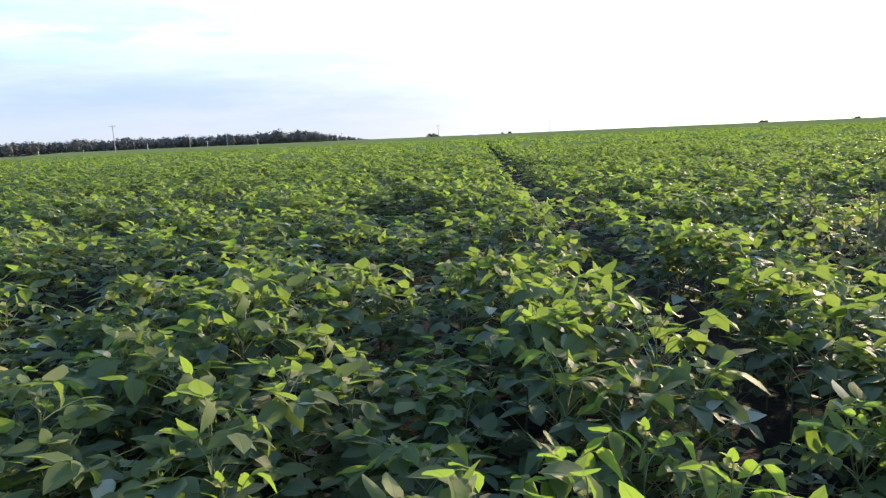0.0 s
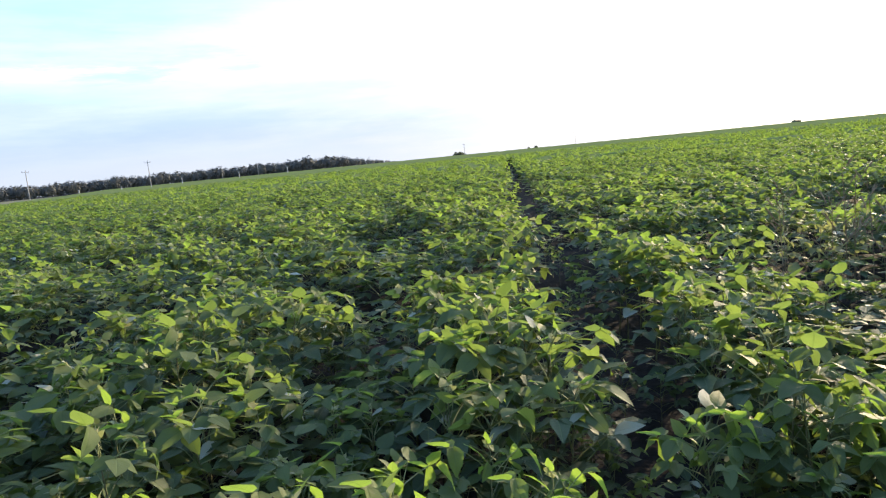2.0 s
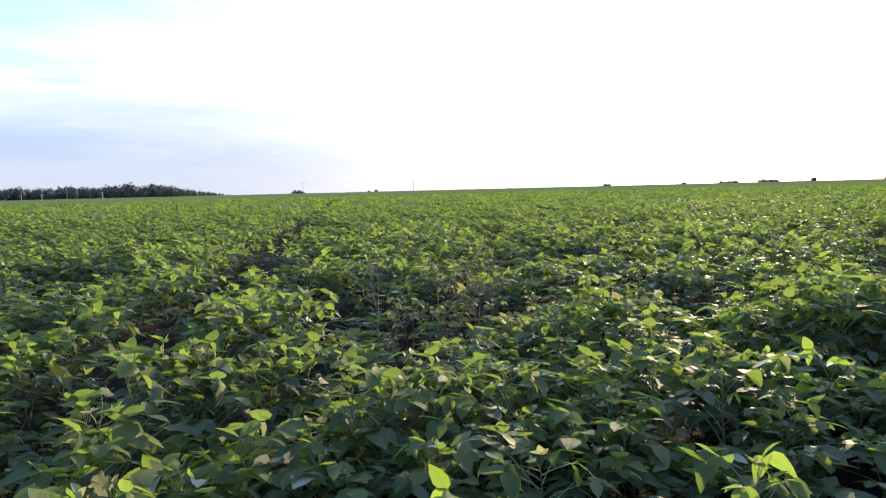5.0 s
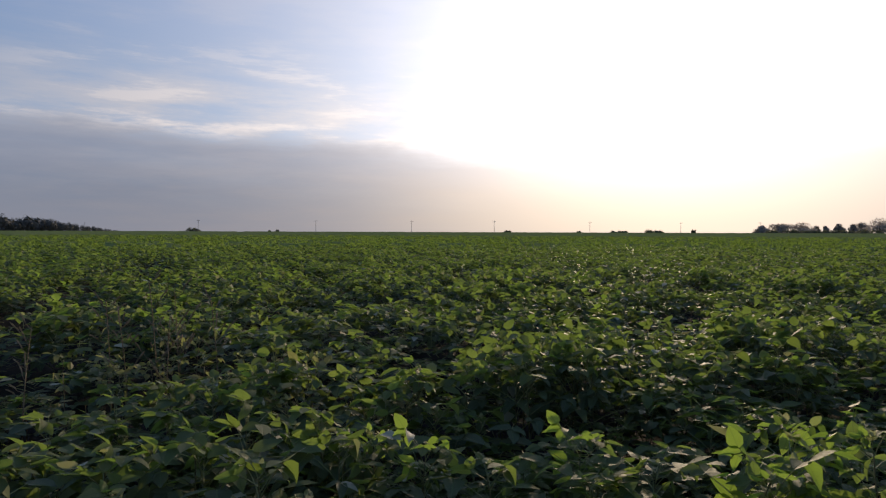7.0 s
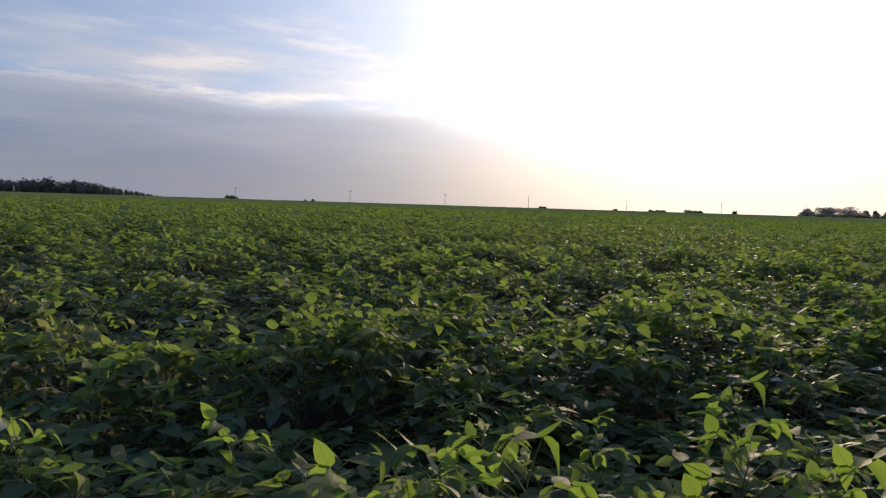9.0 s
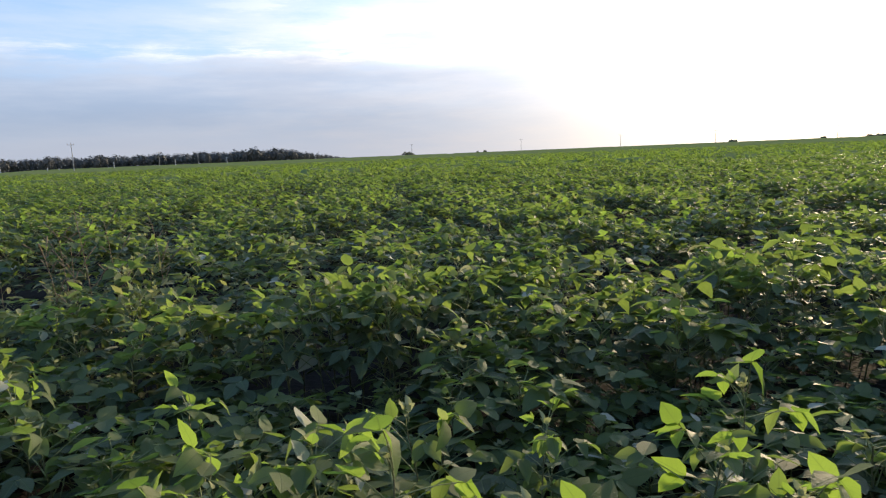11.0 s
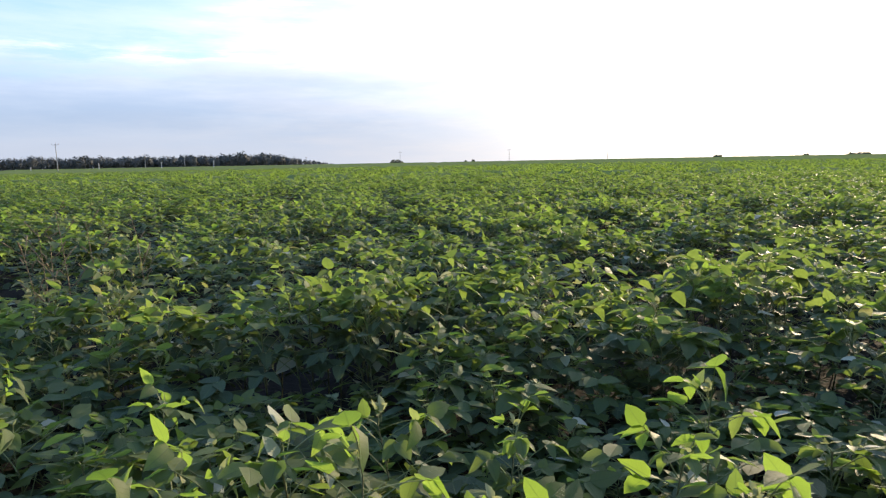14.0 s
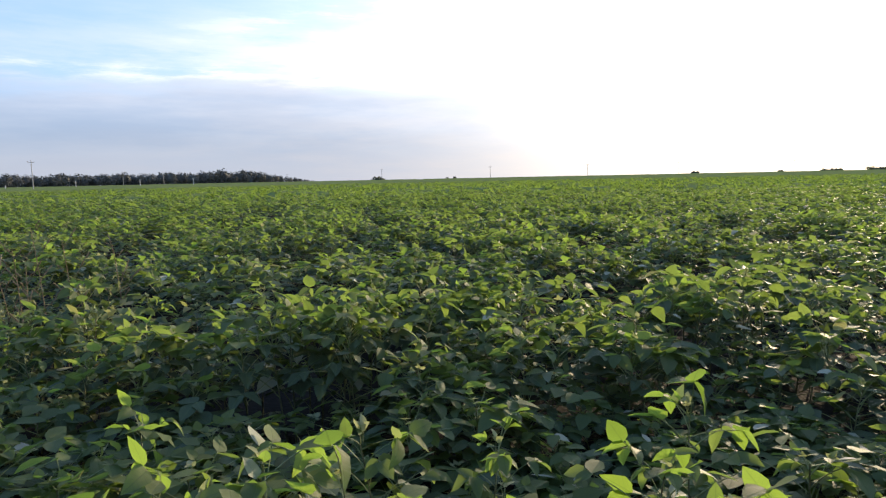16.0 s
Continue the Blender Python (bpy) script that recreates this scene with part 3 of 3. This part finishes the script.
tagged(wedge_sheet(-8, 100, 398, 2600, 40, 12, lambda x, y: .03 * bumps(x / 30, y / 30) + .9, M_STUBBLE, "distant_field"),
       "pale yellow-green field far behind the crop", "field", kind="structure")


# ---- far things on the horizon ----
def at_bearing(az, d):
    return 3 + d * math.sin(radians(az)), d * math.cos(radians(az))


def crown_quads(s, centre, radii, count, size, r, slot=0, smooth=0.0):
    """Leaf clumps through an uneven crown: small quads turned every way, thinner inside."""
    for _ in range(count):
        d = r.normal(size=3)
        d /= np.linalg.norm(d)
        p = np.asarray(centre) + d * np.asarray(radii) * (r.uniform(.35, 1) ** .5) * (1 + .16 * math.sin(5 * d[0] + 3 * d[2]))
        a = r.normal(size=3)
        a = a - smooth * (a @ d) * d
        a /= np.linalg.norm(a)
        b = np.cross(a, r.normal(size=3) * (1 - smooth) + d * 2 * smooth)
        b /= np.linalg.norm(b)
        k = size * r.uniform(.55, 1.25)
        s.put([p - a * k, p + b * k * .6, p + a * k, p - b * k * .6], [(0, 1, 2, 3)], None, slot)


def tree(az, d, height, width, seed, bare=.25):
    """A field tree: tapered trunk, limbs, a broken crown of many leaf clumps."""
    r = np.random.default_rng(seed)
    base = new("tree")
    base.location = (*at_bearing(az, d), 0)
    wood = Sheet()
    v, f = tube([(0, 0, 0), (.1, .05, height * .3), (-.05, .1, height * .6), (.1, 0, height * .92)], [width * .045, width * .036, width * .022, .03], 7)
    wood.put(v, f)
    ends = []
    for k in range(8):
        h0 = height * r.uniform(bare, .66)
        a = r.uniform(0, 6.28)
        out = width * r.uniform(.14, .36)
        e = np.array((out * math.cos(a), out * math.sin(a), h0 + height * r.uniform(.02, .18)))
        v, f = tube([(0, 0, h0), e * (.5, .5, 0) + (0, 0, (h0 + e[2]) / 2), e], [width * .018, width * .012, .02], 5)
        wood.put(v, f)
        ends.append(e)
    part("trunk", wood.mesh("trunk", [M_BARK]), base)
    leaf = Sheet()
    for e in ends + [np.array((0, 0, height * q)) for q in (.84, .7, .52, .36, .22)]:
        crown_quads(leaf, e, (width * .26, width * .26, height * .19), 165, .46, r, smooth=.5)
    part("crown", leaf.mesh("crown", [M_HAZYTREE]), base)
    return tagged(base, "dark leafy field tree standing alone against the bright sky", "tree", "trees on the skyline")


def bush(az, d, height, width, seed):
    r = np.random.default_rng(seed)
    base = new("bush")
    base.location = (*at_bearing(az, d), 0)
    wood = Sheet()
    for k in range(6):
        a = r.uniform(0, 6.28)
        e = (width * .3 * math.cos(a), width * .3 * math.sin(a), height * r.uniform(.6, .9))
        v, f = tube([(0, 0, 0), (e[0] * .4, e[1] * .4, e[2] * .6), e], [.08, .05, .02], 5)
        wood.put(v, f)
    part("branches", wood.mesh("branches", [M_BARK]), base)
    leaf = Sheet()
    for k in range(7):
        c = (r.uniform(-.36, .36) * width, r.uniform(-.3, .3) * width, height * r.uniform(.3, .62))
        crown_quads(leaf, c, (width * .24, width * .24, height * .36), 120, .40, r, smooth=.6)
    part("foliage", leaf.mesh("foliage", [M_BUSHLEAF]), base)
    return tagged(base, "low rounded green bush on the skyline of the field", "bush", "bushes on the skyline")


for k, (az, hpx, wpx) in enumerate(((48.9, 14, 17), (50.3, 18, 22), (51.7, 20, 30), (52.7, 14, 9), (53.3, 13, 7), (54.2, 17, 11), (55.1, 17, 10),
                                    (55.7, 20, 14), (56.8, 26, 30), (58.7, 24, 22), (59.5, 12, 8))):
    tree(az, 430 + 9 * (k % 4), hpx * .34 + 1.3, wpx * .60, 40 + k, .05 if wpx < 12 else .12)
for k, (az, hpx, wpx) in enumerate(((0, 8, 24), (6.4, 4.5, 5), (7.0, 5, 6), (27.7, 5, 13), (34.2, 5, 8), (37.4, 4.5, 16), (38.2, 4, 14), (40.1, 7, 22),
                                    (41.0, 5, 14), (43.7, 7, 7), (49.6, 7, 26), (51.0, 8, 34), (52.6, 7, 30), (53.7, 6, 24), (54.6, 7, 30), (56.1, 8, 34), (57.8, 7, 36), (59.2, 6, 34), (60.4, 5, 34))):
    bush(az, 400 + 7 * (k % 3), hpx * .37 + 1.2, wpx * .38, 80 + k)


def woods(a0, a1, count, d0, d1, height_at, seed, label):
    """A distant wood as one mass of crowns."""
    r = np.random.default_rng(seed)
    templates = []
    for k in range(6):
        s = Sheet()
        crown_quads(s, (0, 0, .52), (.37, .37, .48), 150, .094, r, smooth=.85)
        v, f = tube([(0, 0, 0), (0, 0, .5)], [.02, .012], 5)
        s.put(v, f, slot=1)
        templates.append(s.arrays())
    s = Sheet()
    groups = [[] for _ in templates]
    for k in range(count):
        az = a0 + (a1 - a0) * (k + r.uniform(-.8, .8)) / count
        x, y = at_bearing(az, r.uniform(d0, d1))
        h = height_at(az) * r.uniform(.9, 1.04)
        groups[k % 6].append(shift(x, y, 0) @ turns(r.uniform(0, 6.28)) @ sized(max(h, 3.0) * r.uniform(.8, 1.1), h))
    for tpl, g in zip(templates, groups):
        stamp(s, tpl, np.array(g))
    return tagged(new("woodland", s.mesh("woodland", [M_HAZYWOODS, M_BARK])), label, "woodland", kind="stuff")


def wood_top(az):
    """Height of the western wood's canopy by bearing: level, a rise, then falling to the skyline."""
    h = 9.4 + 1.3 * math.exp(-((az + 13.5) / 2.2) ** 2) + .5 * math.sin(az * 1.7) + .3 * math.sin(az * 4.1)
    return h if az < -12 else max(1.8, h * (1 - ((az + 12) / 6.6) ** 1.1) + 1.6)


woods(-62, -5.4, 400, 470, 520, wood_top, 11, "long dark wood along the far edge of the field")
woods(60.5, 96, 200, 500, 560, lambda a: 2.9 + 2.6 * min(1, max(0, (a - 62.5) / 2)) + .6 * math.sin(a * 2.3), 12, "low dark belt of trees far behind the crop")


def power_pole(az, d, height):
    base = new("power_pole")
    base.location, base.rotation_euler = (*at_bearing(az, d), 0), (0, radians(rng.normal() * .8), radians(-az + 20))
    s = Sheet()
    v, f = tube([(0, 0, -.3), (0, 0, height * .5), (0, 0, height)], [.12, .10, .075], 8)
    s.put(v, f)
    part("post", s.mesh("post", [M_HAZYPOLE]), base)
    bm = bmesh.new()
    bmesh.ops.create_cube(bm, size=1.0, matrix=Matrix.Translation((0, .16, height - .35)) @ Matrix.Diagonal((1.5, .09, .10, 1)))
    bmesh.ops.bevel(bm, geom=bm.edges[:], offset=.015, segments=1)
    me = bpy.data.meshes.new("crossarm")
    bm.to_mesh(me)
    me.materials.append(M_HAZYPOLE)
    arm = part("crossarm", me, base)
    pin = Sheet()
    v, f = tube([(0, 0, 0), (0, 0, .08), (0, 0, .12), (0, 0, .24)], [.03, .03, .07, .045], 7)
    pin.put(v, f)
    pin_mesh = pin.mesh("insulator", [M_CERAMIC])
    for off, up in ((-.75, -.28), (.75, -.28), (0, 0)):
        part("insulator", pin_mesh, arm if off else base).location = (off, .16 if off else 0, height + up)
    return tagged(base, "weathered grey power pole, paled for haze, with a crossarm beyond the crop", "power pole", "power line poles")


for az, px in ((-35.3, 42), (-26.8, 42), (-20.9, 21), (-17.9, 20), (-8.0, 13), (.5, 19), (10.4, 20), (19.0, 20), (26.6, 20), (35.1, 18), (42.7, 17), (48.8, 17)):
    power_pole(az, 7.1 * 1105 / px * (1 if px > 30 else .8), 7.9 if px > 30 else 7.1)


def field_post(az, d, height, cap):
    s = Sheet()
    v, f = tube([(0, 0, 0), (0, 0, height * .97), (0, 0, height)], [.16, .14, .09], 6)
    s.put(v, f)
    if cap:
        v, f = tube([(-.5, 0, height - .1), (.5, 0, height - .1)], [.09, .09], 4)
        s.put(v, f)
    ob = new("field_post", s.mesh("field_post", [M_CONCRETE]))
    ob.location = (*at_bearing(az, d), 0)
    return tagged(ob, "pale concrete post in front of the wood", "post", "posts by the wood")


for az, h, cap in ((-28.8, 2.2, False), (-24.2, 3.4, False), (-19.6, 3.4, True), (-15.5, 3.6, True), (-31.8, 2.4, False)):
    field_post(az, 262, h, cap)



# ---- soybean plants beside the walk, each a thing with its leaves ----
LEAF_MESH = []
for v, f, uv, slots in LEAVES[0]:
    s = Sheet()
    s.put(v, f, uv, slots)
    LEAF_MESH.append(s.mesh("leaf", [M_LEAF, M_PETIOLE]))
# the same leaves again in the sunlit tone
UPPER_MESH = []
for me in LEAF_MESH:
    upper = me.copy()
    upper.materials[0] = M_UPPER_LIT
    UPPER_MESH.append(upper)
TIP_MESH = []
for v, f, uv, slots in TIPS[0]:
    s = Sheet()
    s.put(v, f, uv, slots)
    TIP_MESH.append(s.mesh("young_leaf", [M_YOUNG_LIT, M_PETIOLE]))


BUD_MESH = []
for me in TIP_MESH:
    bud = me.copy()
    bud.materials[0] = M_BUD
    BUD_MESH.append(bud)


def split_leaf(arrays, mat):
    """The petiole's mesh and the three leaflets' meshes of one leaf."""
    v, f, uv, slots = arrays
    blades = f[slots == 0].reshape(3, -1, 4)
    out = []
    for faces, m in [(f[slots == 1], M_PETIOLE)] + [(b, mat) for b in blades]:
        used, at = np.unique(faces, return_inverse=True)
        s = Sheet()
        s.put(v[used], at.reshape(-1, 4), uv[used])
        out.append(s.mesh("leaflet", [m]))
    return out


SPLIT = {}


def leaf_in_parts(which, mat, young, base):
    key = (which, mat.name, young)
    if key not in SPLIT:
        SPLIT[key] = split_leaf((TIPS if young else LEAVES)[0][which], mat)
    stalk, *blades = SPLIT[key]
    ob = part("young_leaf" if young else "leaf", stalk, base)
    for me in blades:
        part("leaflet", me, ob)
    return ob


def soybean_plant(seed, leaves, label, upper=.80, bright=2.0, split=False):
    r = np.random.default_rng(seed)
    stem, plan = plan_plant(r, leaves)
    base = new("soybean_plant")
    s = Sheet()
    v, f = tube(stem, np.linspace(.0048, .0024, 6), 5)
    s.put(v, f)
    part("stem", s.mesh("stem", [M_STEM]), base)
    for young, which, m in plan:
        share = m[2, 3] / stem[-1][2]
        if split and young != 2:
            # grown top leaves of tall plants get the young tone to look sunlit
            leaf_in_parts(which, M_YOUNG_LIT if young or share > bright else M_UPPER_LIT if share > upper else M_LEAF, bool(young), base).matrix_basis = Matrix(m.tolist())
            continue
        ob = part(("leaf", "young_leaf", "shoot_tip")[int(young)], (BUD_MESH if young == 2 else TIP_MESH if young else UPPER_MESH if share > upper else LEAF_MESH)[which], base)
        ob.matrix_basis = Matrix(m.tolist())
    return tagged(base, label, "soybean plant", "soybean plants in the field")


COMMON = "leafy green soybean plant with broad three-part leaves"
TALL = "tall soybean plant with bright yellow-green sunlit top leaves"
common_protos = [soybean_plant(900 + k, 14, COMMON) for k in range(9)]
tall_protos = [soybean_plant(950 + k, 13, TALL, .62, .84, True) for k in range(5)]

# plants that stand out above the crop
TALL_AT = ((5.38, 1.4), (5.52, 1.35), (5.69, 1.49), (5.99, 1.6), (5.9, 1.21), (5.85, 1.0), (6.22, 1.12), (6.35, 1.1),
           (6.71, 1.41), (6.92, 1.58), (6.81, 1.08), (6.94, 1.07), (4.43, 2.23), (.08, 1.19), (.24, 1.18), (.71, 1.02),
           (1.16, 1.51), (.69, 1.26), (-.81, 1.94), (4.68, 1.19), (4.53, 2.12), (5.18, 1.97), (5.23, 1.05), (5.36, 1.05),
           (-.07, 1.18), (.38, .84), (1.25, 1.63), (1.32, .7), (1.48, .89), (1.57, .73), (.31, 1.37), (.26, 1.05), (.58, .87), (.76, 1.06), (.45, 1.12), (.50, 1.45), (5.38, 1.22), (6.29, 1.55), (4.24, .98),
           (1.28, 1.60), (1.45, 1.58), (1.60, 1.54), (1.75, 1.46), (1.66, 1.24), (3.44, 1.22), (2.6, 1.2), (-.5, 1.4))


def stand(protos, used, x, y, height, wide):
    m = pose(x, y, 0, rng.normal() * 3, rng.normal() * 3, rng.normal() * 28) @ Matrix.Diagonal((wide, wide, height / .87, 1))
    k = int(rng.integers(len(protos)))
    if k not in used:
        used.add(k)
        protos[k].matrix_basis = m
        return protos[k]
    return copy_thing(protos[k], m)


used_tall, used_common = set(), set()
for x, y in TALL_AT:
    stand(tall_protos, used_tall, x, y, rng.uniform(.77, .85) - (.03 if y < 1.1 else 0), rng.uniform(.84, 1.0))
xs, ys = scatter(STRIP[0], STRIP[1], STRIP[2], STRIP[3], .218)
tall_xy = np.array(TALL_AT)
for x, y in zip(xs, ys):
    if np.min(np.hypot(tall_xy[:, 0] - x, tall_xy[:, 1] - y)) < .10:
        continue
    h = float(crop_height(x, y)) + rng.normal() * .03 - (.01 if x < .9 else .03)
    stand(common_protos, used_common, x, y, h, rng.uniform(.92, 1.08))


# ---- dry weeds in the thin patch ----
def dry_weed(x, y, height, seed):
    r = np.random.default_rng(seed)
    base = new("dry_weed")
    base.location = (x, y, 0)
    bend = r.normal(0, .05, 2)
    line = np.array([(bend[0] * k * k, bend[1] * k * k, height * k) for k in np.linspace(0, 1, 7)])
    s = Sheet()
    v, f = tube(line, np.linspace(.006, .002, 7), 5)
    s.put(v, f)
    part("stalk", s.mesh("stalk", [M_DRY]), base)
    for k in range(9):
        u = r.uniform(.4, .98)
        a = r.uniform(0, 6.28)
        start = np.array([np.interp(u, np.linspace(0, 1, 7), line[:, c]) for c in range(3)])
        reach = r.uniform(.06, .20) * (1.25 - u * .6)
        end = start + (reach * math.cos(a), reach * math.sin(a), reach * r.uniform(.6, 1.5))
        twig = Sheet()
        way = end - start
        v, f = tube([start, start + way * .45 + (0, 0, -.012), start + way * .6, start + way * .72, start + way * .86, end], [.0026, .0018, .006, .0035, .007, .0015], 4)
        twig.put(v, f)
        part("twig", twig.mesh("twig", [M_DRY]), base)
    for k in range(5):
        u = r.uniform(.3, .8)
        p = np.array([np.interp(u, np.linspace(0, 1, 7), line[:, c]) for c in range(3)])
        blade = Sheet()
        v, f, uv = leaflet(1, r.uniform(.05, .09), r.uniform(.012, .022), .5, .5, .03, r)
        blade.put(v, f, uv)
        ob = part("dry_leaf", blade.mesh("dry_leaf", [M_YELLOW]), base)
        ob.matrix_basis = Matrix((shift(*p) @ turns(r.uniform(0, 6.28), r.uniform(-.8, .9), 0)).tolist())
    return tagged(base, "thin brown dried weed stalk rising above the crop", "weed", "dry weeds in the thin patch")


for k, (x, y, h) in enumerate(((3.48, 4.72, 1.08), (3.62, 4.85, .98), (3.3, 4.6, .86), (2.75, 4.25, .82),
                               (3.15, 5.0, .9), (3.9, 5.05, .92), (3.55, 4.35, .85))):
    dry_weed(x, y, h, 60 + k)

# yellowed, thin plants among the weeds
sick = [joined_plant(np.random.default_rng(1100 + k), 0, 6) for k in range(6)]
s = Sheet()
k = 34
px, py = rng.normal(3.6, .65, k), rng.normal(4.7, .45, k)
mats, pick = plant_matrices(px, py, .86, .8), rng.integers(6, size=k)
for j, tpl in enumerate(sick):
    stamp(s, tpl, mats[pick == j])
tagged(new("soybean_crop", s.mesh("soybean_crop", [M_YELLOW, M_PETIOLE, M_LEAF, M_DRY, M_YELLOW, M_BUD])), "sparse yellowed soybean plants among dry weeds", "crop", kind="stuff")
